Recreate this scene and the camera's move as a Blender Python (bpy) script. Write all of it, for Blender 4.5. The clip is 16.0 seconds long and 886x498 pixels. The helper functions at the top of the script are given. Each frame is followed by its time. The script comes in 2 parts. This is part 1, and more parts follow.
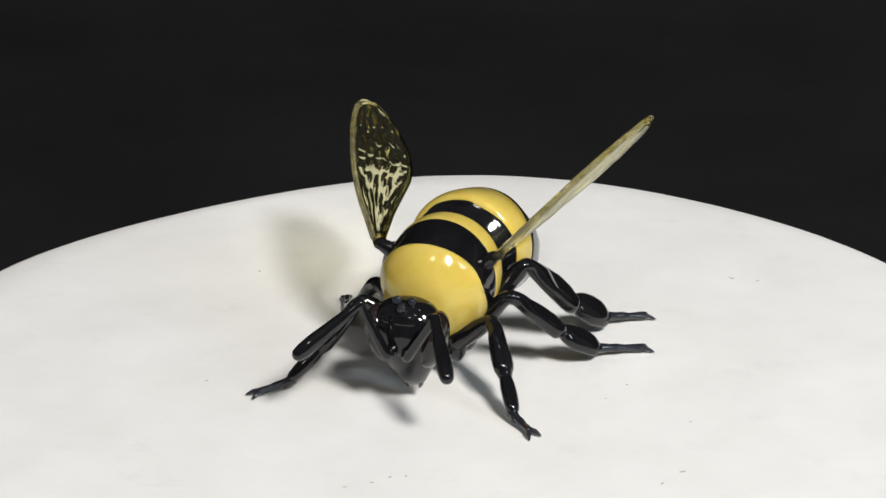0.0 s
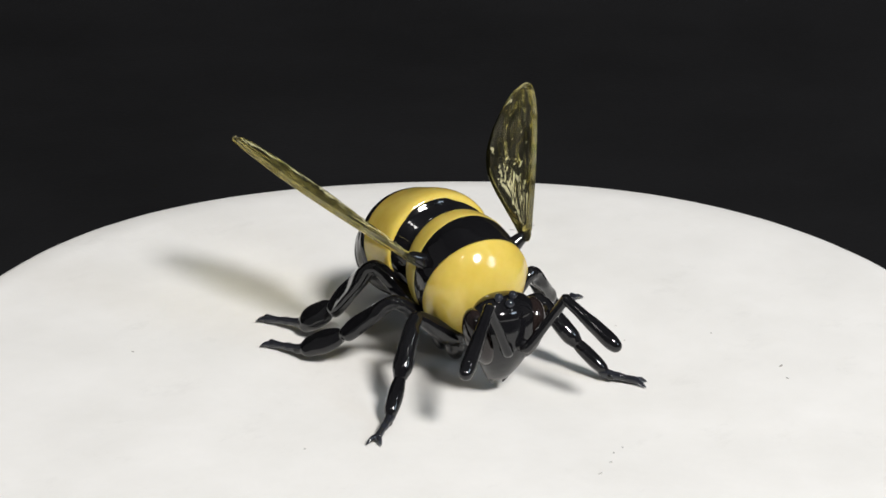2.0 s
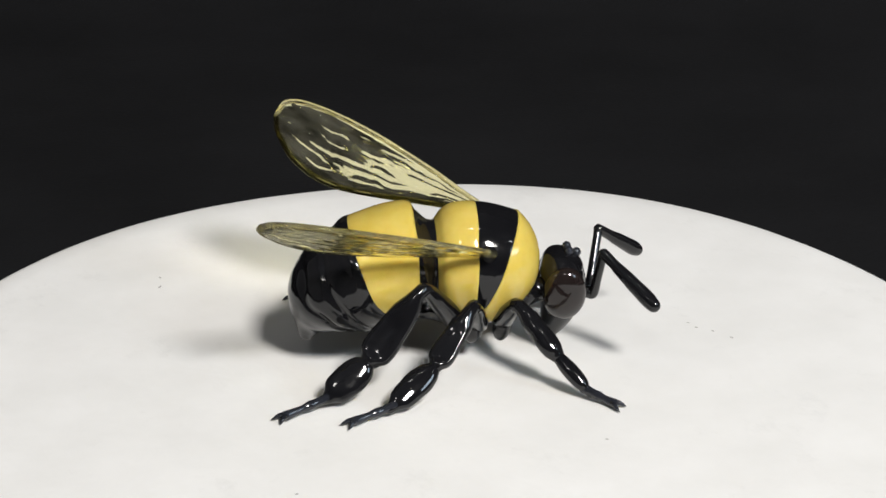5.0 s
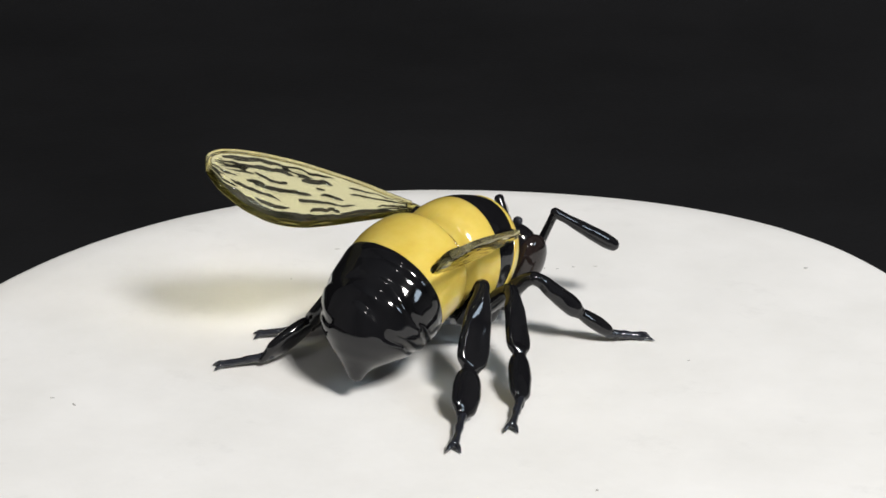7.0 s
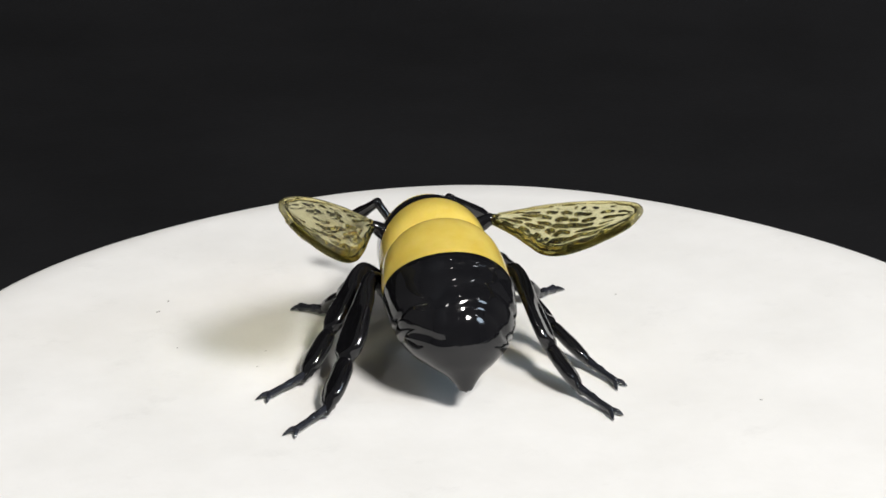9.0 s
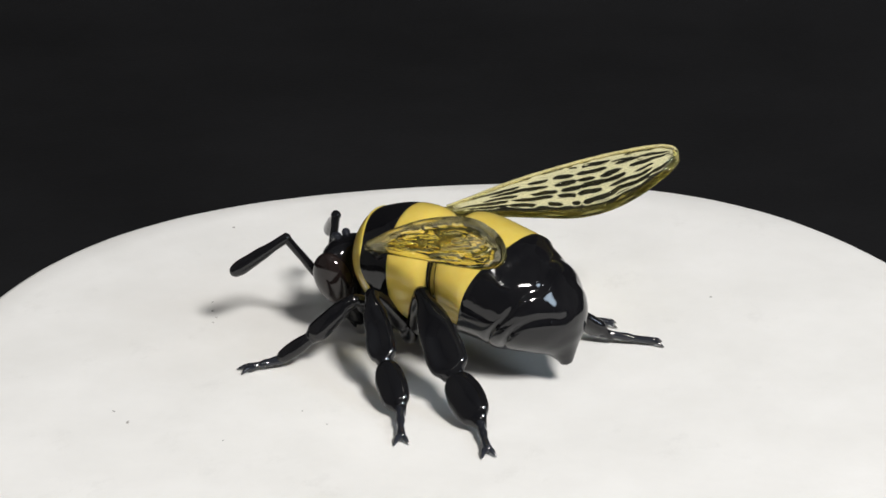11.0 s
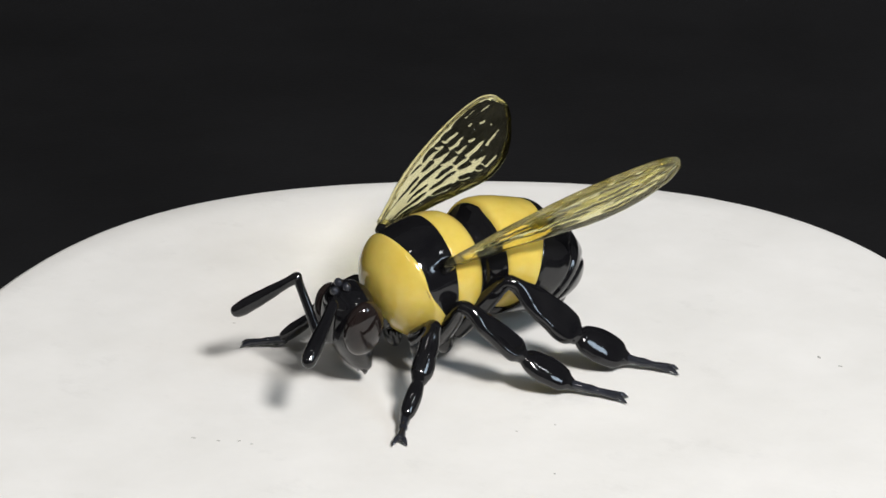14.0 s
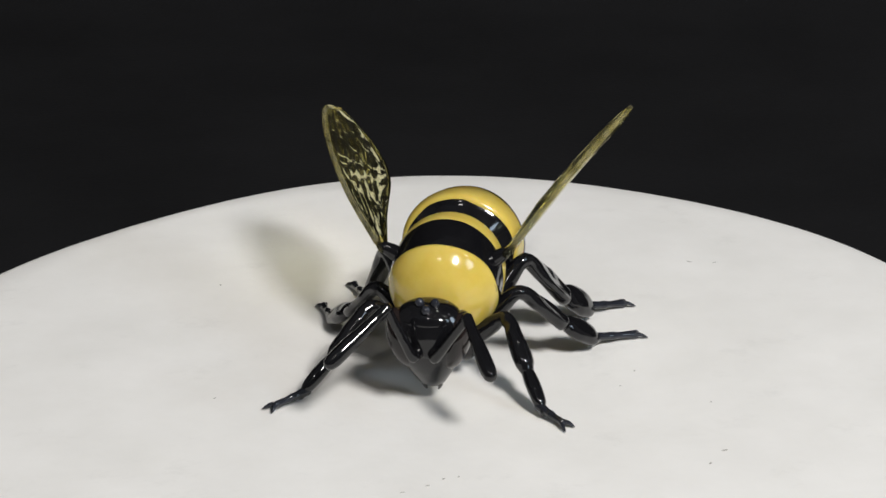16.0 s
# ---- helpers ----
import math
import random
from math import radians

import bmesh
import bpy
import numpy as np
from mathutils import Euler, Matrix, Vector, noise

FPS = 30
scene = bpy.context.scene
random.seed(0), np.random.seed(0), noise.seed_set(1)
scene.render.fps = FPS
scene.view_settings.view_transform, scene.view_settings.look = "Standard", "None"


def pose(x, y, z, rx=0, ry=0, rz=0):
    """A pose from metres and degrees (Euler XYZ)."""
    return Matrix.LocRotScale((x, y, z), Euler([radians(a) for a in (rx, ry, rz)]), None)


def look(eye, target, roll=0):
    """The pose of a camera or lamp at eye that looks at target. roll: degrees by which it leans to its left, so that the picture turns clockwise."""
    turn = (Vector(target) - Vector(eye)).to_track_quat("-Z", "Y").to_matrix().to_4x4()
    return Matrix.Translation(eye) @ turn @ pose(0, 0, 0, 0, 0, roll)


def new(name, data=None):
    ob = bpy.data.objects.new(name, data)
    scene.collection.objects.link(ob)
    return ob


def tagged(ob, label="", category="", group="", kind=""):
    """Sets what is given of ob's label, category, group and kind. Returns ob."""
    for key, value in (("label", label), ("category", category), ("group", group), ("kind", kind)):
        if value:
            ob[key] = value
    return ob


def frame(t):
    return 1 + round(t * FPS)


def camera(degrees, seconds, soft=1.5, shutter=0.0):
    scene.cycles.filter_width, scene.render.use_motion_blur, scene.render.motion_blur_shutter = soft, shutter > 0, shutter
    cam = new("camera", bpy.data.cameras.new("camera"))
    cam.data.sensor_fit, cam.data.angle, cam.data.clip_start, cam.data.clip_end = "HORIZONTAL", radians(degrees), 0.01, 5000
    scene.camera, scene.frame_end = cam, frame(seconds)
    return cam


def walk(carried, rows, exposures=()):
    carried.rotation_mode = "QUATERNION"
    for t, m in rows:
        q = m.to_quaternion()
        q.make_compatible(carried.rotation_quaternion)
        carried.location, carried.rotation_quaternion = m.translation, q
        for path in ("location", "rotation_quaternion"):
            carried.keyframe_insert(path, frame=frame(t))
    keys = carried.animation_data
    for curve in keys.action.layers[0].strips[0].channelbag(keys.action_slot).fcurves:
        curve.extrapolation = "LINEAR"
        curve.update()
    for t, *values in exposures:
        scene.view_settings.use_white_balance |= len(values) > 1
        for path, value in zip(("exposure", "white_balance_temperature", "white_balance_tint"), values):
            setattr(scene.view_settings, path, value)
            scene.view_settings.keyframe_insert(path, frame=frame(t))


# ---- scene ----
# A lampwork glass bee on a small white turntable. World origin: the turntable's axis, at the height of its top.
MM = 0.001

# ---- camera: it stands still, the turntable turns ----
cam = camera(24.78, 16.0, soft=1.6)
STAND = pose(0.00014, -0.25422, 0.11255, 69.1648, 0.8515, -0.2319)
walk(cam, [(0.0, STAND), (16.0, STAND)], exposures=[(0.0, 0.0), (0.5, -0.20), (1.0, -0.02), (2.0, 0.03), (7.5, 0.02), (8.5, 0.09), (9.2, 0.14), (10.2, 0.08), (11.4, 0.0), (15.5, 0.0), (16.0, -0.20)])

# ---- light: a lamp beside the camera, a weaker cool one further to the side, three small ceiling lamps, an added uplight for fill ----
world = bpy.data.worlds.new("world")
scene.world = world
world.use_nodes = True
world.node_tree.nodes["Background"].inputs[0].default_value = (0.75, 0.85, 1.0, 1)
world.node_tree.nodes["Background"].inputs[1].default_value = 0.012


def area_lamp(name, at, aim, watts, size_x, size_y, colour):
    data = bpy.data.lights.new(name, "AREA")
    data.shape, data.size, data.size_y = "ELLIPSE", size_x, size_y
    data.energy, data.color = watts, colour
    ob = new(name, data)
    ob.matrix_world = look(at, aim)
    return ob


area_lamp("desk_lamp", (0.420, -0.8167, 0.8433), (0, 0, 0), 20.0, 0.22, 0.235, (1.0, 0.966, 0.928))
area_lamp("side_lamp", (0.75, -0.50, 0.50), (0, 0, 0), 1.8, 0.26, 0.26, (0.68, 0.84, 1.0))
area_lamp("ceiling_spot_lamp", (0.20, -0.45, 1.78), (0.20, -0.45, 0), 0.6, 0.09, 0.09, (1.0, 0.97, 0.93))
area_lamp("ceiling_spot_lamp", (-0.45, -1.50, 1.72), (0, 0, 0), 2.4, 0.22, 0.22, (1.0, 0.97, 0.93))
area_lamp("ceiling_spot_lamp", (1.45, -0.80, 1.66), (0, 0, 0), 1.1, 0.16, 0.14, (0.90, 0.95, 1.0))
# unseen fill, added to lift the shadows by way of the ceiling
area_lamp("fill_uplight", (-0.7, -1.0, 0.85), (-0.5, -0.8, 1.8), 3.2, 0.25, 0.25, (0.84, 0.93, 1.0))


# ---- materials ----
def material(name):
    m = bpy.data.materials.new(name)
    m.use_nodes = True
    nt = m.node_tree
    return m, nt, nt.nodes["Principled BSDF"], nt.nodes["Material Output"]


def node(nt, kind, **values):
    n = nt.nodes.new(kind)
    for key, value in values.items():
        n.inputs[key.replace("_", " ")].default_value = value
    return n


def varied(nt, bsdf, low, high, scale, detail=4.0, rough=None, bump=0.0, bump_scale=None, stretch=(1, 1, 1)):
    """Colour between low and high by noise, and a fine relief."""
    co = node(nt, "ShaderNodeTexCoord")
    mp = node(nt, "ShaderNodeMapping")
    mp.inputs["Scale"].default_value = stretch
    nt.links.new(co.outputs["Object"], mp.inputs["Vector"])
    no = node(nt, "ShaderNodeTexNoise", Scale=scale, Detail=detail, Roughness=0.6)
    nt.links.new(mp.outputs["Vector"], no.inputs["Vector"])
    ramp = node(nt, "ShaderNodeValToRGB")
    ramp.color_ramp.elements[0].position, ramp.color_ramp.elements[1].position = 0.3, 0.7
    ramp.color_ramp.elements[0].color, ramp.color_ramp.elements[1].color = (*low, 1), (*high, 1)
    nt.links.new(no.outputs["Fac"], ramp.inputs["Fac"])
    nt.links.new(ramp.outputs["Color"], bsdf.inputs["Base Color"])
    if rough:
        mr = node(nt, "ShaderNodeMapRange")
        mr.inputs["To Min"].default_value, mr.inputs["To Max"].default_value = rough
        nt.links.new(no.outputs["Fac"], mr.inputs["Value"])
        nt.links.new(mr.outputs["Result"], bsdf.inputs["Roughness"])
    if bump:
        n2 = node(nt, "ShaderNodeTexNoise", Scale=bump_scale or scale * 6, Detail=3.0)
        nt.links.new(mp.outputs["Vector"], n2.inputs["Vector"])
        b = node(nt, "ShaderNodeBump", Strength=1.0, Distance=bump)
        nt.links.new(n2.outputs["Fac"], b.inputs["Height"])
        nt.links.new(b.outputs["Normal"], bsdf.inputs["Normal"])
    return ramp


def glass_paint(name, low, high, rough, wave, sub=0.0):
    """Opaque lampwork glass: glossy, with the slight waves of melted rod."""
    m, nt, b, out = material(name)
    varied(nt, b, low, high, 260, rough=rough, bump=wave, bump_scale=330)
    b.inputs["IOR"].default_value = 1.52
    if sub:
        b.inputs["Subsurface Weight"].default_value = sub
        b.inputs["Subsurface Radius"].default_value = (1.0, 0.6, 0.2)
        b.inputs["Subsurface Scale"].default_value = 0.0012
    return m


YELLOW = glass_paint("yellow_glass", (0.55, 0.41, 0.075), (0.62, 0.48, 0.115), (0.10, 0.17), 0.00005, 0.35)
BLACK = glass_paint("black_glass", (0.004, 0.004, 0.005), (0.007, 0.007, 0.008), (0.05, 0.10), 0.00008)
BROWN = glass_paint("brown_black_glass", (0.010, 0.0072, 0.0068), (0.017, 0.0115, 0.0106), (0.05, 0.09), 0.00003)
SMOKE = glass_paint("smoky_black_glass", (0.010, 0.011, 0.014), (0.022, 0.024, 0.032), (0.05, 0.10), 0.00004)


def wing_glass(name, clear, stain):
    """Clear glass, milky where the stain is strong."""
    m, nt, b, out = material(name)
    nt.nodes.remove(b)
    g = node(nt, "ShaderNodeBsdfGlass", Color=(*clear, 1), Roughness=0.015, IOR=1.45)
    df = node(nt, "ShaderNodeBsdfDiffuse", Color=(*stain, 1))
    tl = node(nt, "ShaderNodeBsdfTranslucent", Color=(*stain, 1))
    milk = node(nt, "ShaderNodeMixShader", Fac=0.45)
    nt.links.new(df.outputs[0], milk.inputs[1])
    nt.links.new(tl.outputs[0], milk.inputs[2])
    at = node(nt, "ShaderNodeAttribute")
    at.attribute_name = "stain"
    both = node(nt, "ShaderNodeMixShader")
    nt.links.new(at.outputs["Fac"], both.inputs["Fac"])
    nt.links.new(g.outputs[0], both.inputs[1])
    nt.links.new(milk.outputs[0], both.inputs[2])
    nt.links.new(both.outputs[0], out.inputs["Surface"])
    return m


WING = wing_glass("wing_glass", (0.985, 0.963, 0.81), (0.93, 0.89, 0.72))
LEAD = wing_glass("cream_rim_glass", (0.95, 0.90, 0.64), (0.93, 0.90, 0.64))
# for a sheet added in the wings: yellow tint, and a refraction share that only blocks lamp light
m_, nt_, b_, out_ = material("yellow_shadow_sheet")
nt_.nodes.remove(b_)
t_ = node(nt_, "ShaderNodeBsdfTransparent", Color=(0.94, 0.935, 0.81, 1))
r_ = node(nt_, "ShaderNodeBsdfRefraction", Color=(0.94, 0.935, 0.81, 1), Roughness=0.0, IOR=1.002)
x_ = node(nt_, "ShaderNodeMixShader", Fac=0.54)
nt_.links.new(t_.outputs[0], x_.inputs[1])
nt_.links.new(r_.outputs[0], x_.inputs[2])
nt_.links.new(x_.outputs[0], out_.inputs["Surface"])
SHADOW_SHEET = m_
m_, nt_, b_, out_ = material("rim_glass")
nt_.nodes.remove(b_)
g_ = node(nt_, "ShaderNodeBsdfGlass", Color=(0.56, 0.535, 0.33, 1), Roughness=0.03, IOR=1.5)
nt_.links.new(g_.outputs[0], out_.inputs["Surface"])
RIM = m_

m_, nt_, b_, out_ = material("white_matte_plastic")
varied(nt_, b_, (0.76, 0.755, 0.735), (0.83, 0.825, 0.81), 55, detail=6, rough=(0.55, 0.75), bump=0.00003, bump_scale=900)
b_.inputs["Specular IOR Level"].default_value = 0.25
base_ = b_.inputs["Base Color"].links[0].from_socket
smudge = node(nt_, "ShaderNodeTexNoise", Scale=70.0, Detail=9.0, Roughness=0.74)
co_ = node(nt_, "ShaderNodeTexCoord")
mp_ = node(nt_, "ShaderNodeMapping")
mp_.inputs["Scale"].default_value = (1.0, 1.3, 1.0)
nt_.links.new(co_.outputs["Object"], mp_.inputs["Vector"])
nt_.links.new(mp_.outputs["Vector"], smudge.inputs["Vector"])
worn = node(nt_, "ShaderNodeMapRange")
worn.inputs["From Min"].default_value, worn.inputs["From Max"].default_value = 0.57, 0.78
worn.inputs["To Min"].default_value, worn.inputs["To Max"].default_value = 0.0, 0.42
nt_.links.new(smudge.outputs["Fac"], worn.inputs["Value"])
mixed = node(nt_, "ShaderNodeMixRGB")
mixed.inputs[2].default_value = (0.58, 0.575, 0.56, 1)
nt_.links.new(worn.outputs["Result"], mixed.inputs[0])
nt_.links.new(base_, mixed.inputs[1])
nt_.links.new(mixed.outputs["Color"], b_.inputs["Base Color"])
WHITE = m_
m_, nt_, b_, out_ = material("grey_lint")
varied(nt_, b_, (0.30, 0.29, 0.28), (0.50, 0.49, 0.47), 900)
b_.inputs["Roughness"].default_value = 0.9
LINT = m_
m_, nt_, b_, out_ = material("black_cloth")
varied(nt_, b_, (0.0074, 0.0075, 0.0082), (0.0127, 0.0128, 0.0140), 9, detail=6, rough=(0.85, 0.95), bump=0.0002, bump_scale=700)
b_.inputs["Specular IOR Level"].default_value = 0.1
CLOTH = m_
m_, nt_, b_, out_ = material("dark_table")
varied(nt_, b_, (0.02, 0.018, 0.016), (0.035, 0.031, 0.028), 20, stretch=(1, 8, 1), rough=(0.45, 0.6), bump=0.0001)
TABLE = m_
m_, nt_, b_, out_ = material("dim_wall_paint")
varied(nt_, b_, (0.30, 0.30, 0.31), (0.36, 0.36, 0.37), 3, rough=(0.8, 0.9), bump=0.0005, bump_scale=120)
PAINT = m_


# ---- mesh helpers (positions in millimetres inside the things) ----
def part(name, bm, mat, parent=None, label="", smooth=True):
    bmesh.ops.recalc_face_normals(bm, faces=bm.faces[:])
    me = bpy.data.meshes.new(name)
    bm.to_mesh(me)
    bm.free()
    me.materials.append(mat)
    if smooth:
        me.polygons.foreach_set("use_smooth", [True] * len(me.polygons))
    ob = new(name, me)
    ob.parent = parent
    if label:
        tagged(ob, label)
    return ob


def rings_mesh(rings, close_ends=True):
    """Joins rings of equally many points into one skin."""
    bm = bmesh.new()
    loops = [[bm.verts.new(p) for p in ring] for ring in rings]
    n = len(loops[0])
    for a, b in zip(loops, loops[1:]):
        for i in range(n):
            bm.faces.new((a[i], a[(i + 1) % n], b[(i + 1) % n], b[i]))
    if close_ends:
        bm.faces.new(loops[0])
        bm.faces.new(loops[-1][::-1])
    return bm


def spline(rows, t):
    """Catmull-Rom through rows at t (in rows)."""
    i = max(0, min(int(t), len(rows) - 2))
    f = t - i
    p = [np.array(rows[max(0, min(len(rows) - 1, k))], float) for k in (i - 1, i, i + 1, i + 2)]
    return 0.5 * (2 * p[1] + (p[2] - p[0]) * f + (2 * p[0] - 5 * p[1] + 4 * p[2] - p[3]) * f * f
                  + (3 * p[1] - p[0] - 3 * p[2] + p[3]) * f ** 3)


def sweep(rows, side, steps=8, sides=20, hollow=0.0, middle=0.57, reach=0.13):
    """A rod along rows of (x, y, z, broad radius, thin radius); side: the way that the thin radius looks.
    hollow: how far its two flat faces are pressed in, about the middle of its length."""
    rings = []
    side = Vector(side).normalized()
    count = (len(rows) - 1) * steps
    pts = [spline(rows, k / steps) for k in range(count + 1)]
    for k, p in enumerate(pts):
        a, b = pts[max(0, k - 1)], pts[min(count, k + 1)]
        d = Vector(b[:3] - a[:3]).normalized()
        broad = d.cross(side).normalized()
        thin = broad.cross(d).normalized()
        ra, rb = max(p[3], 0.02), max(p[4], 0.02)
        press = hollow * math.exp(-(((k / count) - middle) / reach) ** 4)
        ring = []
        for i in range(sides):
            w = 2 * math.pi * i / sides
            c = math.cos(w)
            s = math.sin(w) * (1 - press * max(0.0, 1 - (c / 0.82) ** 2) ** 0.8)
            lump = 1 + 0.05 * noise.noise(Vector(p[:3]) * 0.55 + Vector((c, math.sin(w), 0.0)) * 0.9)
            ring.append((Vector(p[:3]) + (broad * ra * c + thin * rb * s) * lump) * MM)
        rings.append(ring)
    return rings_mesh(rings)


def round_rod(rows, side, steps=8, sides=20, hollow=0.0, middle=0.57, reach=0.13):
    """sweep() with rounded ends."""
    rows = [list(r) for r in rows]

    def cap(p, q):
        d = (Vector(p[:3]) - Vector(q[:3])).normalized()
        out = []
        for f, g in ((0.55, 0.80), (0.90, 0.42), (1.0, 0.03)):
            c = Vector(p[:3]) + d * p[4] * f
            out.append([*c, p[3] * g, p[4] * g])
        return out

    return sweep(cap(rows[0], rows[1])[::-1] + rows + cap(rows[-1], rows[-2]), side, steps, sides, hollow, middle, reach)


def ellipsoid(c, r, rot=(0, 0, 0), u=28, v=18):
    bm = bmesh.new()
    bmesh.ops.create_uvsphere(bm, u_segments=u, v_segments=v, radius=1.0)
    m = pose(*(k * MM for k in c), *rot) @ Matrix.Diagonal((*(k * MM for k in r), 1))
    bmesh.ops.transform(bm, matrix=m, verts=bm.verts[:])
    return bm


# ---- the room, the backdrop and the table ----
def box(name, lo, hi, mat, label, category, bevel=0.0):
    bm = bmesh.new()
    bmesh.ops.create_cube(bm, size=1.0)
    c = [(a + b) / 2 for a, b in zip(lo, hi)]
    bmesh.ops.transform(bm, matrix=Matrix.Translation(c) @ Matrix.Diagonal((*(b - a for a, b in zip(lo, hi)), 1)), verts=bm.verts[:])
    if bevel:
        bmesh.ops.bevel(bm, geom=bm.edges[:], offset=bevel, segments=3, affect="EDGES", profile=0.5)
    ob = part(name, bm, mat, smooth=False)
    return ob


ROOM = 1.6
TOP = -0.036
for nm, lo, hi in (("wall_north", (-ROOM, ROOM, -0.78), (ROOM, ROOM + 0.1, 1.8)), ("wall_south", (-ROOM, -ROOM - 0.1, -0.78), (ROOM, -ROOM, 1.8)),
                   ("wall_east", (ROOM, -ROOM, -0.78), (ROOM + 0.1, ROOM, 1.8)), ("wall_west", (-ROOM - 0.1, -ROOM, -0.78), (-ROOM, ROOM, 1.8))):
    tagged(box(nm, lo, hi, PAINT, "", ""), "plain mid-grey painted room wall", "wall", kind="structure")
tagged(box("floor", (-ROOM, -ROOM, -0.88), (ROOM, ROOM, -0.78), TABLE, "", ""), "dark plain room floor", "floor", kind="structure")
tagged(box("ceiling", (-ROOM, -ROOM, 1.8), (ROOM, ROOM, 1.9), PAINT, "", ""), "plain mid-grey room ceiling", "ceiling", kind="structure")


def backdrop():
    """A black cloth that hangs behind the table and sweeps forward over its top."""
    bm = bmesh.new()
    prof = [(-0.16, TOP + 0.0015)] + [(0.30 * k / 6, TOP + 0.0015) for k in range(7)]
    prof += [(0.30 + 0.10 * math.sin(a), TOP + 0.0015 + 0.10 * (1 - math.cos(a))) for a in (math.pi / 2 * k / 10 for k in range(1, 11))]
    prof += [(0.40, TOP + 0.10 + 0.62 * k / 14) for k in range(1, 15)]
    nx = 70
    grid = []
    for y, z in prof:
        row = []
        for i in range(nx + 1):
            x = -0.75 + 1.5 * i / nx
            hang = max(0.0, z - TOP) / 0.6
            row.append(bm.verts.new((x, y + hang * 0.004 * noise.noise((x * 5, z * 1.2, 3.0)), z)))
        grid.append(row)
    for a, b in zip(grid, grid[1:]):
        for i in range(nx):
            bm.faces.new((a[i], a[i + 1], b[i + 1], b[i]))
    ob = part("backdrop", bm, CLOTH)
    mod = ob.modifiers.new("thickness", "SOLIDIFY")
    mod.thickness, mod.offset = 0.001, 1.0
    tagged(ob, "black cloth backdrop hanging behind and under the turntable", "backdrop", kind="structure")


backdrop()


def table():
    root = tagged(new("table"), "dark wooden table under the black cloth", "table")
    root.location = (0, 0.1, -0.78)

    def piece(name, lo, hi):
        ob = box(name, lo, hi, TABLE, "", "", 0.002)
        ob.parent = root
    high = TOP + 0.78
    piece("tabletop", (-0.8, -0.35, high - 0.03), (0.8, 0.5, high))
    for x in (-0.76, 0.70):
        for y in (-0.31, 0.40):
            piece("leg", (x, y, 0), (x + 0.06, y + 0.06, high - 0.03))


table()


# ---- the turntable ----
def turntable():
    root = tagged(new("turntable"), "round matte white rotating display turntable with tiny specks of lint", "turntable")
    cx, cy, r = -0.00025, 0.00277, 0.07507
    prof = [(r - 0.0016, 0.0, 1), (r - 0.0008, -0.00025, 1), (r - 0.0002, -0.0009, 1), (r, -0.0018, 1), (r, -0.009, 1), (r - 0.0012, -0.0102, 1)]
    # the rim is cut slightly out of round: (waves round it, cosine, sine) in millimetres
    uneven = ((2, 0.31, -0.18), (3, -0.07, -0.16), (4, 0.31, -0.83), (5, -0.07, 0.92))
    n = 220
    bm = bmesh.new()
    rings = []
    for f in (0.12, 0.3, 0.5, 0.7, 0.85, 0.92):
        rings.append([(cx + r * f * math.cos(a), cy + r * f * math.sin(a), 0.0) for a in (2 * math.pi * i / n for i in range(n))])
    for rr, z, _ in prof:
        ring = []
        for i in range(n):
            a = 2 * math.pi * i / n
            wob = MM * sum(c * math.cos(k * a) + d * math.sin(k * a) for k, c, d in uneven) + 0.00008 * noise.noise((math.cos(a) * 14, math.sin(a) * 14, 5.0))
            ring.append((cx + (rr + wob) * math.cos(a), cy + (rr + wob) * math.sin(a), z))
        rings.append(ring)
    part("plate", rings_mesh(rings), WHITE, root)
    rings = [[(rr * math.cos(a), rr * math.sin(a), z) for a in (2 * math.pi * i / 96 for i in range(96))]
             for rr, z in ((0.050, -0.0102), (0.050, -0.013), (0.058, -0.0145), (0.060, -0.017), (0.060, -0.033), (0.0585, -0.0345))]
    part("base", rings_mesh(rings), WHITE, root, "white round motor base")
    for x, y, a, b, turn in ((28.7, -35.3, 0.62, 0.24, 20), (26.0, -38.3, 0.42, 0.2, 60), (-8.9, -37.3, 0.42, 0.22, 10), (-6.7, -35.9, 0.3, 0.2, 40), (-12.1, -38.4, 0.5, 0.18, 5),
                             (-4.8, -35.7, 0.32, 0.12, 70), (-32.3, -7.2, 0.36, 0.22, 30), (42.7, 27.7, 0.7, 0.22, -40), (46.4, 26.6, 0.5, 0.2, 10), (31.2, -21.5, 0.24, 0.2, 0),
                             (-43.1, -45.9, 0.5, 0.34, 15), (-28.8, 33.0, 0.32, 0.22, 70), (24.0, -10.0, 0.22, 0.15, 0), (20.9, -14.3, 0.3, 0.14, 35)):
        bm = ellipsoid((x, y, 0.02), (a * 0.75, b * 0.75, 0.04), (0, 0, turn), 10, 6)
        for v in bm.verts:
            v.co.x += 0.00009 * noise.noise((v.co.x * 4000, v.co.y * 4000, x))
            v.co.y += 0.00009 * noise.noise((v.co.x * 4000, v.co.y * 4000, y))
        part("speck", bm, LINT, root, "tiny grey speck of lint")
    return root


TABLE_TURNS = turntable()


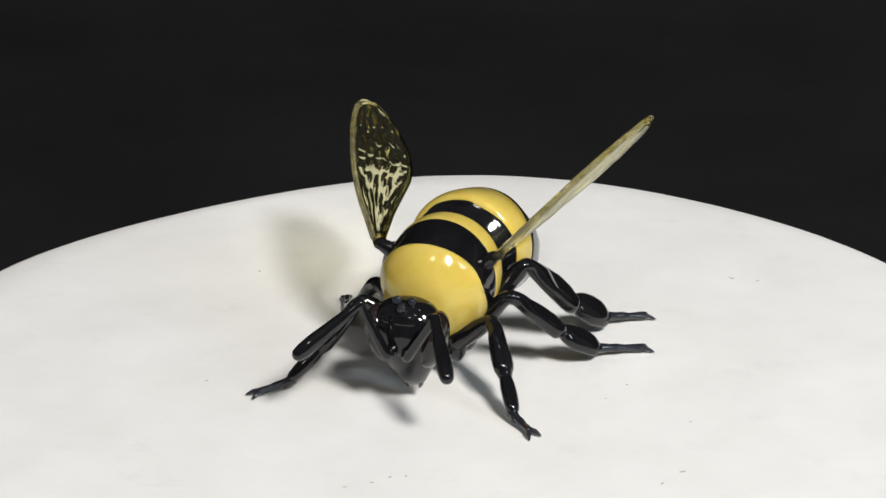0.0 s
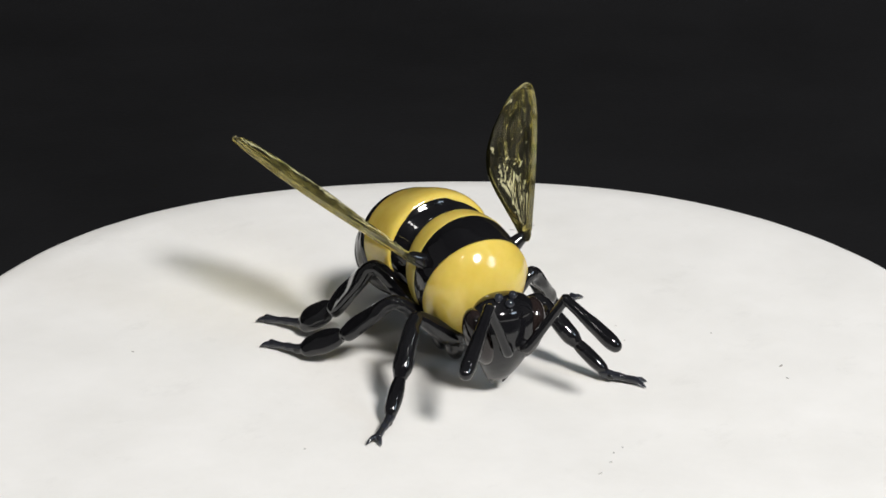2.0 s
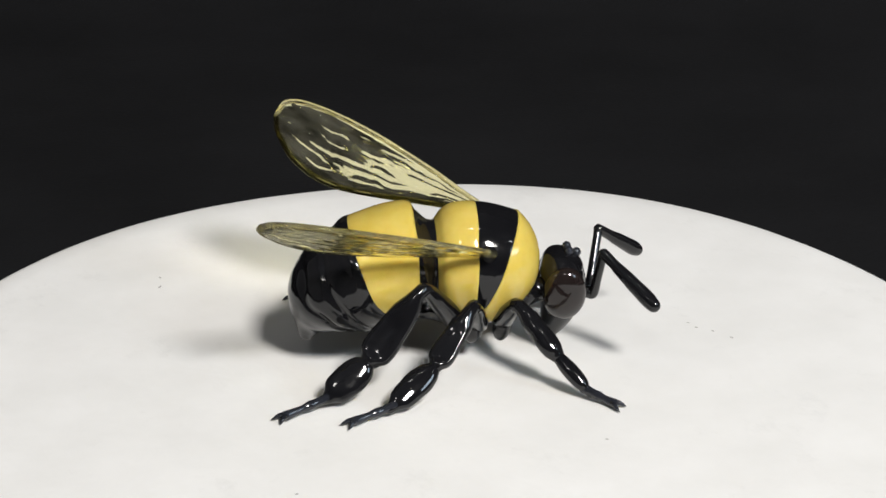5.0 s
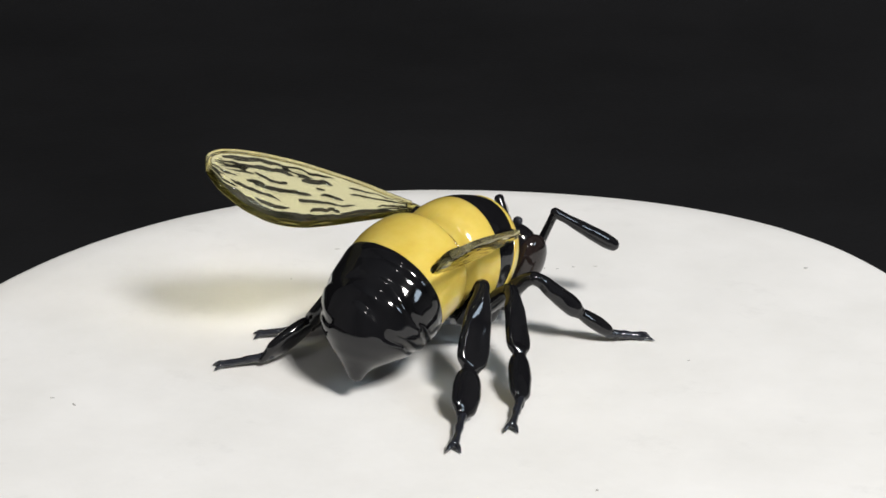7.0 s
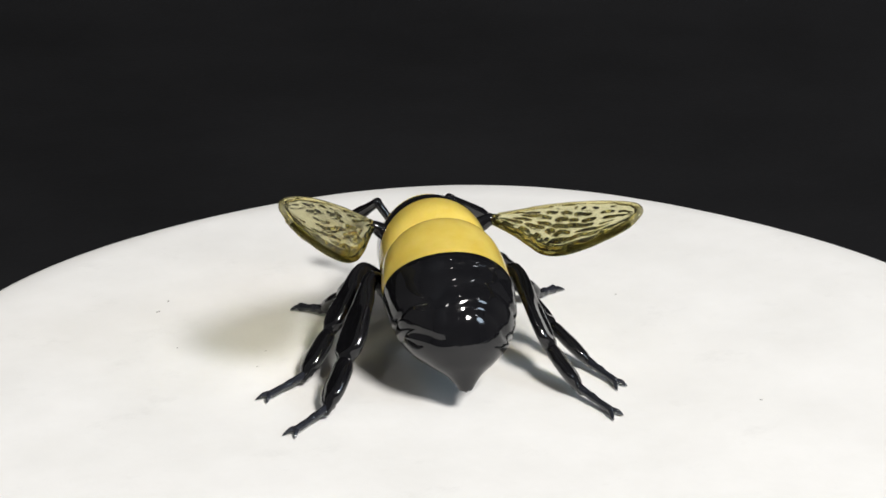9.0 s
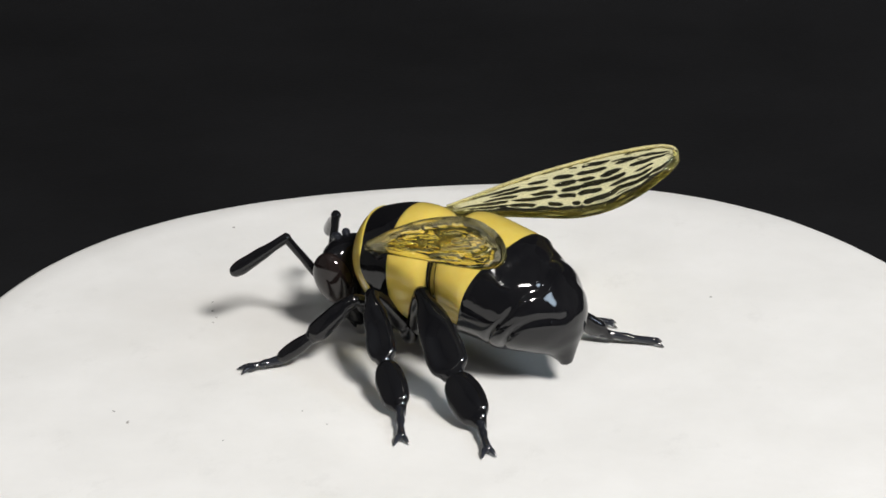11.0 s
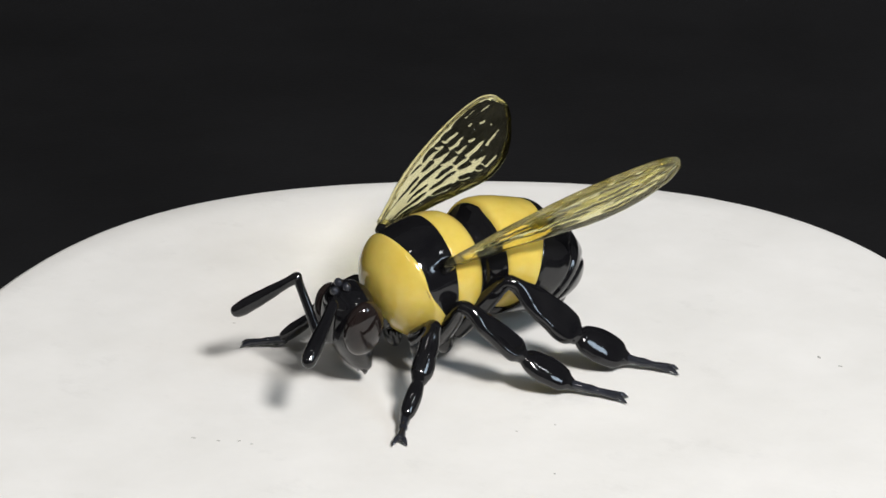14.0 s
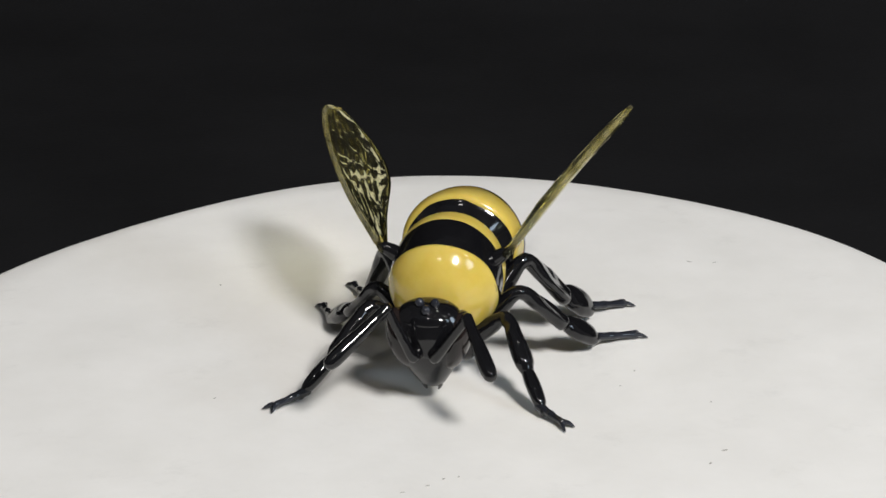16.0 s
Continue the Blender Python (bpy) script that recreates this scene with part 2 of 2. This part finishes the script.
# ---- the glass bee: x ahead, y to its left, z up ----
# body stations: x, z, lean of the section, half width, half height
STATIONS = [(12.9, 12.9, 6, 0.05, 0.05), (12.35, 12.9, 8, 2.9, 2.9), (10.9, 13.0, 11, 5.2, 5.15), (8.8, 13.0, 16, 6.75, 6.95), (6.7, 13.0, 22, 7.4, 7.85),
            (5.3, 13.5, 13, 7.5, 7.95), (4.0, 13.65, 3, 7.5, 8.1), (1.5, 13.75, 0, 7.35, 7.9), (-0.2, 13.7, 0, 6.8, 7.1), (-1.2, 13.7, 0, 5.7, 5.9),
            (-1.8, 13.8, 0, 5.6, 5.7), (-2.5, 13.7, 0, 6.4, 6.0), (-3.6, 14.2, 0, 7.3, 6.55), (-4.8, 14.5, -1, 7.95, 7.5), (-7.6, 14.05, -7, 8.3, 7.6),
            (-9.6, 13.1, -18, 8.3, 7.25), (-12.7, 11.7, -28, 8.05, 7.0), (-14.9, 10.2, -39, 7.45, 6.65), (-16.85, 8.35, -52, 6.05, 5.3), (-18.1, 6.75, -60, 3.9, 3.4),
            (-18.75, 5.55, -67, 2.05, 1.85), (-19.1, 4.5, -73, 1.1, 1.0), (-19.25, 3.7, -77, 0.55, 0.5), (-19.3, 3.35, -78, 0.05, 0.05)]


def axis_y(x):
    """The body's middle line bends slightly to the left along its length."""
    return float(np.interp(x, (-20.0, -17.0, -8.0, 4.0, 12.0), (0.4, 0.7, 1.25, 1.05, 0.8)))


def body_piece(name, a, b, mat, label, parent, proud=0.0, folds=0.0, steps=7, sides=72):
    rings = []
    ts = list(np.linspace(a, b, int((b - a) * steps) + 1))
    for k, t in enumerate(ts):
        x, z, lean, ry, rz = spline(STATIONS, t)
        edge = min(t - a, b - t)
        grow = proud * min(1.0, edge / 0.25) ** 0.5 - (0.05 if 0 < a and edge < 0.01 else 0.0)
        if ry > 0.5:
            ry, rz = ry + grow, rz + grow
        lean = radians(lean)
        ring = []
        for i in range(sides):
            w = 2 * math.pi * i / sides
            c, s = math.cos(w), math.sin(w)
            dent = 1.0
            if folds and 15.3 < t < 20.5:
                fade = min(1.0, (t - 15.3) / 0.8, (20.5 - t) / 0.8)
                slow = t + 0.8 * noise.noise((c * 1.4, s * 1.4, t * 0.5))
                dent += fade * folds * (0.9 * noise.noise((c * 2.2, s * 2.2, t * 1.1 + 3)) + 0.25 * noise.noise((c * 4.5, s * 4.5, t * 1.9 + 8)))
                dent += fade * 0.005 * max(0.0, s) * math.sin(7.6 * t + 2.0 * noise.noise((c * 2, s * 2, 4.0)))
                dent -= (0.38 + 0.62 * abs(c)) * (0.050 * math.exp(-((slow - 16.5) / 0.18) ** 2) + 0.060 * math.exp(-((slow - 17.6) / 0.17) ** 2))
            # the bands' seams bow ahead on the back and flanks
            bow = math.exp(-((t - 4) / 0.55) ** 2) * (0.3 * max(0, s) ** 2 - 1.2 * max(0, -s) ** 2 + 1.1 * max(0, c) ** 3 * math.exp(-((s - 0.15) / 0.45) ** 2))
            bow += math.exp(-((t - 15) / 0.55) ** 2) * (-1.8 * max(0, s) ** 2 + 3.4 * max(0, -s) ** 3 - 1.8 * max(0, -c) ** 1.5 + 0.6 * max(0, c) ** 1.5)
            bow += 0.18 * noise.noise((c * 1.5, s * 1.5, a)) * math.exp(-(edge / 0.4) ** 2) if ry > 6 else 0.0
            # the front of the thorax hangs lower than it rises
            low = 1 + 0.17 * math.exp(-((t - 3.4) / 1.7) ** 2) * max(0.0, -s) ** 1.5
            px = x + math.sin(lean) * rz * s * dent + bow
            ring.append(Vector((px, axis_y(x) + ry * c * dent, z + math.cos(lean) * rz * s * dent * low)) * MM)
        rings.append(ring)
    return part(name, rings_mesh(rings), mat, parent, label)


def leg(parent, hip, apex, knee, ankle, foot, femur, tibia, slim, out, fore=-0.45):
    """One jointed glass leg: coxa, femur, tibia, tarsus and two claws. femur, tibia: broad and thin radii."""
    hip, apex, knee, ankle, foot = (Vector(p) for p in (hip, apex, knee, ankle, foot))
    side = Vector((fore, out, 0.28))

    def row(p, a, b):
        return (*p, a, b)
    up = Vector((0, 0, 1))
    top = apex - up * slim * 0.55
    into, away = (hip - top).normalized(), (knee - top).normalized()
    mid = hip.lerp(top, 0.5) + Vector((0, out * 0.25, 0.1))
    bend_in, bend_out = top + into * 1.5, top + away * 1.5
    crown = top * 0.5 + (bend_in + bend_out) * 0.25
    root = new("leg")
    root.parent = parent
    part("coxa", round_rod([row(hip, slim * 1.6, slim * 1.5), row(mid, slim * 1.32, slim * 1.25), row(bend_in, slim, slim), row(crown, slim * 0.97, slim * 0.97), row(crown.lerp(bend_out, 0.6), slim * 0.95, slim * 0.95)], side), BLACK, root)
    f, g = femur
    a, b = top, knee
    part("femur", round_rod([row(crown, slim * 0.96, slim * 0.96), row(bend_out, slim * 1.02, slim * 1.0), row(a.lerp(b, 0.32), slim + (f - slim) * 0.62, slim * 1.05),
                             row(a.lerp(b, 0.54), f * 0.9, g * 0.95), row(a.lerp(b, 0.74), f, g), row(a.lerp(b, 0.88), f * 0.92, g * 0.95), row(a.lerp(b, 0.96), f * (0.62 if f > 1.6 else 0.74), g * 0.74)], side, 8, 40, 0.55 if f > 1.35 * g else 0.1), BLACK, root)
    f, g = tibia
    a, b = knee, ankle
    part("tibia", round_rod([row(a.lerp(b, 0.0), f * (0.52 if f > 1.6 else 0.74), g * 0.68), row(a.lerp(b, 0.13), f * 0.83, g * 0.88), row(a.lerp(b, 0.36), f, g),
                             row(a.lerp(b, 0.62), f * 0.99, g), row(a.lerp(b, 0.84), f * 0.84, g * 0.85), row(a.lerp(b, 0.97), f * 0.5, g * 0.55), row(a.lerp(b, 1.1), 0.6, 0.55)], side, 8, 36, 0.14 if f > 1.35 * g else 0.05, 0.5, 0.16), BLACK, root)
    d = (foot - ankle).normalized()
    end = foot - d * 1.35
    part("tarsus", round_rod([row(ankle - d * 0.6, 0.72, 0.66), row(ankle.lerp(end, 0.25), 0.55, 0.52), row(ankle.lerp(end, 0.42), 0.62, 0.55),
                              row(ankle.lerp(end, 0.6), 0.47, 0.45), row(ankle.lerp(end, 0.8), 0.55, 0.5), row(end, 0.66, 0.5)], side, 6, 16), SMOKE, root, "smoky grey-black glass foot")
    across = d.cross(up).normalized()
    for s in (-1, 1):
        tip = foot + across * s * 0.95 + d * (0.25 if s > 0 else -0.05)
        tip.z = 0.22
        knuckle = end + across * s * 0.5 + d * 0.5 + up * 0.12
        part("claw", sweep([row(end - d * 0.2 + across * s * 0.1, 0.45, 0.40), row(knuckle, 0.34, 0.30), row(knuckle.lerp(tip, 0.6), 0.2, 0.2), row(tip, 0.04, 0.04)], side, 5, 10), SMOKE, root)
    return root


def wing(parent, base, tip, trail, name_label, seed, shift, upper, milk, cell, rear_tip, streak, depth):
    """A clear glass blade with raised veins, a melted rim and a root knob."""
    base, tip, trail = (Vector(p) for p in (base, tip, trail))
    u = (tip - base)
    length = u.length
    u.normalize()
    v = trail - base
    v = (v - u * v.dot(u)).normalized()
    w = u.cross(v).normalized()
    lead = [(0, -0.55), (0.1, -1.0), (0.25, -1.75), (0.5, -2.5), (0.75, -2.5), (0.88, -2.0), (0.95, -1.3), (0.985, -0.3), (1.0, 0.9)]
    rear = [(0, 0.55), (0.1, 1.6), (0.25, 3.3), (0.42, 5.2), (0.57, 6.7), (0.70, 7.1 - 0.3 * rear_tip), (0.82, 6.3 - 0.7 * rear_tip), (0.92, 4.6 - 0.8 * rear_tip), (1.0, 1.3)]

    def at(rows, f):
        for (f0, v0), (f1, v1) in zip(rows, rows[1:]):
            if f <= f1:
                s = (f - f0) / (f1 - f0)
                return v0 + (v1 - v0) * (s * s * (3 - 2 * s) * 0.5 + s * 0.5)
        return rows[-1][1]

    nu, nv = 150, 56
    verts, stain = [], []
    for face in (1, -1):
        for i in range(nu + 1):
            f = i / nu
            bias = shift * min(1.0, f * 3)
            a, b = at(lead, f) + bias, at(rear, f) + bias
            for j in range(nv + 1):
                g = j / nv
                y = a + (b - a) * g
                x = f * length
                edge = min(1.0, g * (b - a) / 0.9, (1 - g) * (b - a) / 1.5, (1 - f) * length / 1.2)
                edge = math.sqrt(max(0.0, edge * (2 - edge)))
                wob = noise.noise((x * 0.16, g * 4, seed)) * 0.40
                row = g * 7.2 + wob + 0.16 * streak * noise.noise((x * 0.45, g * 9, seed + 3)) + 0.22 * (streak - 1) * noise.noise((x * 1.1, g * 16, seed + 5))
                k = math.floor(row + 0.5)
                pitch = streak * 6.2 + 24.0 * max(0.0, 0.60 - f)
                along = x / pitch + 0.37 * (k % 3) + 0.7 * noise.noise((k * 3.1, x * 0.10, seed + 7)) + 0.08 * noise.noise((x * 0.9, g * 14, seed))
                da, db = along - math.floor(along + 0.5), row - k
                size = cell + 0.8 * noise.noise((k * 7.3 + 0.4, math.floor(along + 0.5) * 5.1 + 0.3, seed + 40))
                dent = max(0.0, 1.0 - (abs(da) / (0.47 * size)) ** 2.4 - (db / (0.35 * size)) ** 2)
                dent = min(1.0, dent * 1.35)
                dent = dent * dent * (3 - 2 * dent) * (0.4 + 0.6 * min(1.0, g * 2.2) * min(1.0, (1 - f) * 3))
                rough = 0.7 * noise.noise((x * 0.32, y * 4.2, seed + 11)) + 0.5 * noise.noise((x * 0.9, y * 6.5, seed + 12))
                broad = noise.noise((x * 0.10, g * 2.2, seed + 20))
                thick = 0.34 + 0.16 * (1 - f) + 0.42 * min(1.0, g / 0.8) ** 1.3 * min(1.0, 0.3 + 2 * f)
                h = (thick - (0.47 * depth * dent * (1 - 0.5 * (1 - g)) - 0.035 * depth * rough - 0.06 * broad) * (1.0 if face == upper else 0.1)) * edge
                sag = 0.35 * math.sin(math.pi * f) - 0.25 * (g - 0.4) ** 2
                p = base + u * x + v * y + w * (face * h + sag)
                verts.append(p * MM)
                cloud = 0.5 + 0.9 * noise.noise((x * 0.22, y * 0.5, seed + 30)) + 0.6 * noise.noise((x * 0.8, y * 2.5, seed + 31))
                amount = milk * max(0.0, min(1.0, cloud)) * min(1.0, 0.25 + f * 1.3) if face == upper else 0.0
                stain.append(amount)
    per = (nu + 1) * (nv + 1)
    faces = []
    for i in range(nu):
        for j in range(nv):
            q = [i * (nv + 1) + j, i * (nv + 1) + j + 1, (i + 1) * (nv + 1) + j + 1, (i + 1) * (nv + 1) + j]
            faces.append(q[::-1])
            faces.append([per + k for k in q])
    ring = [j for j in range(nv + 1)] + [i * (nv + 1) + nv for i in range(1, nu + 1)]
    ring += [nu * (nv + 1) + j for j in range(nv - 1, -1, -1)] + [i * (nv + 1) for i in range(nu - 1, 0, -1)]
    for a, b in zip(ring, ring[1:] + ring[:1]):
        faces.append((a, b, per + b, per + a))
    root = new("wing")
    root.parent = parent
    tagged(root, name_label)
    me = bpy.data.meshes.new("blade")
    me.from_pydata(verts, [], faces)
    me.materials.append(WING)
    att = me.attributes.new("stain", "FLOAT", "POINT")
    att.data.foreach_set("value", stain)
    me.polygons.foreach_set("use_smooth", [True] * len(me.polygons))
    bm = bmesh.new()
    bm.from_mesh(me)
    bmesh.ops.remove_doubles(bm, verts=bm.verts[:], dist=1e-7)
    bmesh.ops.recalc_face_normals(bm, faces=bm.faces[:])
    bm.to_mesh(me)
    bm.free()
    blade = new("blade", me)
    blade.parent = root
    blade.visible_shadow = False
    # a thin yellow-tinted sheet, added inside the clear blade, casts the shadow in its place
    rings = []
    for i in range(41):
        f = 0.01 + 0.97 * i / 40
        bias = shift * min(1.0, f * 3)
        a, b = at(lead, f) + bias + 0.35, at(rear, f) + bias - 0.35
        row = [base + u * (f * length) + v * (a + (b - a) * j / 8) + w * (0.35 * math.sin(math.pi * f) - 0.25 * (j / 8 - 0.4) ** 2) for j in range(9)]
        rings.append([p * MM for p in row])
    bm = bmesh.new()
    loops = [[bm.verts.new(p) for p in ring] for ring in rings]
    for c, d in zip(loops, loops[1:]):
        for k in range(8):
            bm.faces.new((c[k], c[k + 1], d[k + 1], d[k]))
    part("shadow_sheet", bm, SHADOW_SHEET, root, "yellow-tinted sheet added inside the glass wing to cast its shadow")
    outline = [(f, at(lead, f) + shift * min(1.0, f * 3)) for f in (0.02, 0.12, 0.25, 0.4, 0.55, 0.7, 0.82, 0.9, 0.95, 0.985)]
    outline += [(f, at(rear, f) + shift * min(1.0, f * 3)) for f in (0.985, 0.95, 0.9, 0.82, 0.7, 0.57, 0.42, 0.28, 0.14, 0.03)]
    rows = []
    for f, y in outline:
        sag = 0.35 * math.sin(math.pi * f)
        rows.append((*(base + u * (f * length) + v * y + w * sag), 0.32, 0.32))
    half = len(rows) // 2
    edge_rod = part("leading_rim", sweep([(*r[:3], 0.40, 0.38) for r in rows[:half + 1]], w, 6, 12), LEAD, root, "glass rim with the white plate's refracted light put in as pale cream")
    # milky cream stands in for the white plate's light refracted in the rod
    refracted_cream = edge_rod.data.attributes.new("stain", "FLOAT", "POINT")
    refracted_cream.data.foreach_set("value", [0.13 + 0.2 * noise.noise(p.co * 900) for p in edge_rod.data.vertices])
    part("trailing_rim", sweep([(*r[:3], 0.42, 0.42) for r in rows[half:]], w, 6, 12), RIM, root, "clear olive glass rim")
    knob = part("root_knob", round_rod([(*(base - u * 0.5), 0.55, 0.55), (*(base + u * 0.3), 0.70, 0.66), (*(base + u * 1.3), 0.52, 0.45)], w, 6, 18), LEAD, root, "clear glass knob at the wing root")
    cloudy = knob.data.attributes.new("stain", "FLOAT", "POINT")
    cloudy.data.foreach_set("value", [0.02] * len(knob.data.vertices))
    return root


def bee():
    root = tagged(new("glass_bee"), "glossy black and yellow banded glass bee figurine with clear wings", "figurine")
    # banded body
    body_piece("thorax_collar", 0, 4, YELLOW, "opaque yellow glass front of the thorax", root, 0.06)
    body_piece("thorax_band", 3.8, 6.2, BLACK, "black glass band between the wings", root, -0.02)
    body_piece("thorax_rear", 6, 9.15, YELLOW, "opaque yellow glass rear of the thorax", root, 0.06)
    body_piece("waist", 9.0, 12.6, BLACK, "black glass waist", root, -0.06)
    body_piece("abdomen_band", 12.42, 15, YELLOW, "opaque yellow glass band round the abdomen", root, 0.10)
    body_piece("abdomen_tip", 14.8, 23, BLACK, "black glass abdomen end drawn to a point", root, 0.26, 0.012, 16)
    part("underside", round_rod([(7.4, 1.0, 7.6, 1.6, 1.6), (6.0, 1.0, 6.9, 2.5, 2.1), (3.0, 1.0, 6.4, 3.9, 2.7), (-0.5, 1.0, 7.3, 3.4, 2.2), (-3.2, 1.1, 7.7, 4.0, 1.8), (-7.4, 1.25, 7.5, 4.5, 1.7), (-10.8, 1.1, 7.0, 3.8, 1.5)], (0, 0, 1)), BLACK, root)
    part("neck", round_rod([(11.0, 0.2, 9.0, 2.1, 2.1), (12.6, 0.3, 9.2, 1.7, 1.7), (14.2, 0.4, 9.4, 1.9, 1.9)], (0, 0, 1)), BLACK, root)
    # short rounded hips that hang below the thorax
    for x, z, r in ((7.4, 5.1, 1.3), (3.4, 5.0, 1.4)):
        for s in (-1, 1):
            part("hip", ellipsoid((x, 1.0 + s * 3.3, z), (r, r, 2.3), (s * -14, 8, 0)), BLACK, root)
    # head
    rows = [(15.4, 14.85, 0.05, 0.05), (15.6, 14.6, 1.4, 2.3), (15.8, 13.7, 2.35, 3.8), (16.0, 11.9, 3.0, 4.75), (16.1, 9.6, 3.15, 4.85), (15.9, 7.4, 2.8, 4.15),
            (15.4, 5.4, 2.3, 3.1), (14.8, 3.8, 1.8, 2.2), (14.3, 2.8, 1.3, 1.6), (14.0, 2.2, 0.7, 0.9), (13.9, 2.0, 0.04, 0.05)]
    rings = []
    for k in range((len(rows) - 1) * 6 + 1):
        x, z, rx, ry = spline(rows, k / 6)
        rx, ry = max(rx, 0.03), max(ry, 0.03)
        rings.append([Vector((x + rx * math.cos(w), 0.6 + ry * math.sin(w), z)) * MM for w in (2 * math.pi * i / 48 for i in range(48))])
    head = part("head", rings_mesh(rings), BLACK, root)
    for s in (-1, 1):
        part("eye", ellipsoid((15.9, 0.6 + s * 3.35, 9.6), (2.95, 2.0, 4.2), (s * -16, 6, s * 6)), BROWN, head, "bulging brownish-black glass eye")
        part("mandible", sweep([(14.9, 0.6 + s * 0.9, 3.6, 0.75, 0.6), (14.4, 0.6 + s * 1.0, 2.5, 0.5, 0.4), (14.3, 0.6 + s * 0.75, 1.7, 0.08, 0.08)], (0, s, 0), 6, 12), BLACK, head)
    part("brow", ellipsoid((16.9, 0.6, 12.3), (2.0, 3.7, 1.9), (0, -14, 0)), BLACK, head)
    part("nose", ellipsoid((18.3, 0.6, 8.9), (0.9, 1.7, 1.2)), BLACK, head)
    for c in ((16.8, 1.55, 14.85), (16.8, -0.45, 14.85), (18.0, 0.55, 14.3)):
        part("ocellus", ellipsoid(c, (0.62, 0.62, 0.66), u=18, v=12), SMOKE, head, "small glass bead eye")
    for knee, tip, s in (((21.0, -3.9, 15.7), (27.2, -10.5, 9.8), -1), ((22.0, 6.5, 15.4), (28.7, 10.6, 10.0), 1)):
        ant = new("antenna")
        ant.parent = root
        b = Vector((18.4, 0.6 + s * 0.95, 8.8))
        k, t = Vector(knee), Vector(tip)
        k = k - Vector((0, 0, 0.15))
        e = b + Vector((1.7, s * 0.55, 0.0))
        part("scape", round_rod([(*b, 0.9, 0.9), (*(b.lerp(e, 0.6)), 0.8, 0.8), (*e, 0.72, 0.72), (*(e.lerp(k, 0.45)), 0.62, 0.62), (*(e.lerp(k, 0.85)), 0.6, 0.6), (*k, 0.66, 0.66)], (0.3, 1, 0)), BLACK, ant)
        d = (t - k).normalized()
        part("flagellum", round_rod([(*k, 0.72, 0.72), (*k.lerp(t, 0.2), 0.72, 0.72), (*k.lerp(t, 0.5), 0.95, 0.92), (*k.lerp(t, 0.8), 1.08, 1.02), (*(t - d * 0.8), 0.95, 0.9)], (0, 1, 0.2)), BLACK, ant)
    # legs: hip, apex, knee, ankle, foot
    leg(root, (7.6, -2.6, 6.4), (8.7, -8.6, 11.6), (13.5, -13.0, 4.94), (17.0, -16.2, 1.34), (20.9, -20.1, 0.45), (1.5, 1.3), (1.08, 1.0), 0.98, -1, 0.3)
    leg(root, (7.6, 4.6, 6.4), (8.4, 9.6, 10.8), (13.4, 12.9, 4.64), (17.4, 15.4, 1.24), (20.9, 19.3, 0.45), (1.55, 1.35), (1.1, 1.0), 0.98, 1, 0.3)
    leg(root, (4.0, -2.4, 6.0), (3.0, -8.9, 11.8), (-2.9, -14.2, 4.74), (-8.6, -18.1, 1.44), (-15.0, -21.1, 0.5), (1.75, 1.15), (1.8, 1.05), 1.0, -1)
    leg(root, (4.0, 4.4, 6.0), (4.8, 10.8, 13.0), (-1.0, 16.2, 5.34), (-5.9, 20.0, 1.54), (-10.3, 26.2, 0.5), (1.95, 1.35), (2.05, 1.2), 1.0, 1)
    leg(root, (1.2, -2.6, 6.4), (-3.6, -8.9, 14.6), (-11.4, -12.3, 5.04), (-16.8, -14.9, 1.64), (-23.7, -18.5, 0.5), (2.35, 1.25), (2.15, 1.15), 1.05, -1)
    leg(root, (1.2, 4.6, 6.4), (-3.0, 10.4, 14.6), (-11.0, 15.1, 5.34), (-16.8, 18.1, 1.64), (-21.5, 23.5, 0.5), (2.75, 1.45), (2.45, 1.3), 1.05, 1)
    # wings on short black stubs
    for s, y in ((-1, -7.6), (1, 9.3)):
        b = Vector((5.4, y, 17.9))
        part("wing_stub", round_rod([(5.4, 1.0 + s * 5.6, 16.2, 1.2, 1.1), (5.4, 1.0 + s * 6.8, 17.0, 1.1, 1.0), (*(b - Vector((0, s * 0.5, 0.2))), 0.85, 0.85)], (1, 0, 0)), BLACK, root)
    wing(root, (5.3, -7.6, 17.75), (-24.6, -20.2, 27.55), (-17.1, -11.1, 20.95), "clear yellowish glass wing with raised cream veins", 4.0, -0.7, -1, 0.015, 0.95, 1.0, 1.0, 1.0)
    wing(root, (5.7, 9.4, 18.05), (-21.0, 23.2, 30.45), (-16.3, 14.9, 21.15), "clear yellowish glass wing with raised cream veins", 9.0, 0.35, 1, 0.08, 0.74, 0.3, 1.8, 0.66)
    return root


BEE = bee()


# ---- the turning ----
def motions():
    # degrees by which the turning runs ahead of 23.126 a second, each second
    ahead = [-0.56, -0.97, -1.53, -2.08, -2.55, -1.1, 0.59, 0.86, 0.04, -0.03, 0.8, 1.75, 2.05, 1.23, 0.73, 0.16, -0.38]
    plate, insect = [], []
    for k in range(17):
        turn = 23.126 * k + ahead[k]
        plate.append((float(k), pose(0, 0, 0, 0, 0, turn)))
        insect.append((float(k), pose(0, 0, 0, 0, 0, turn - 109.5)))
    walk(TABLE_TURNS, plate)
    walk(BEE, insect)


motions()
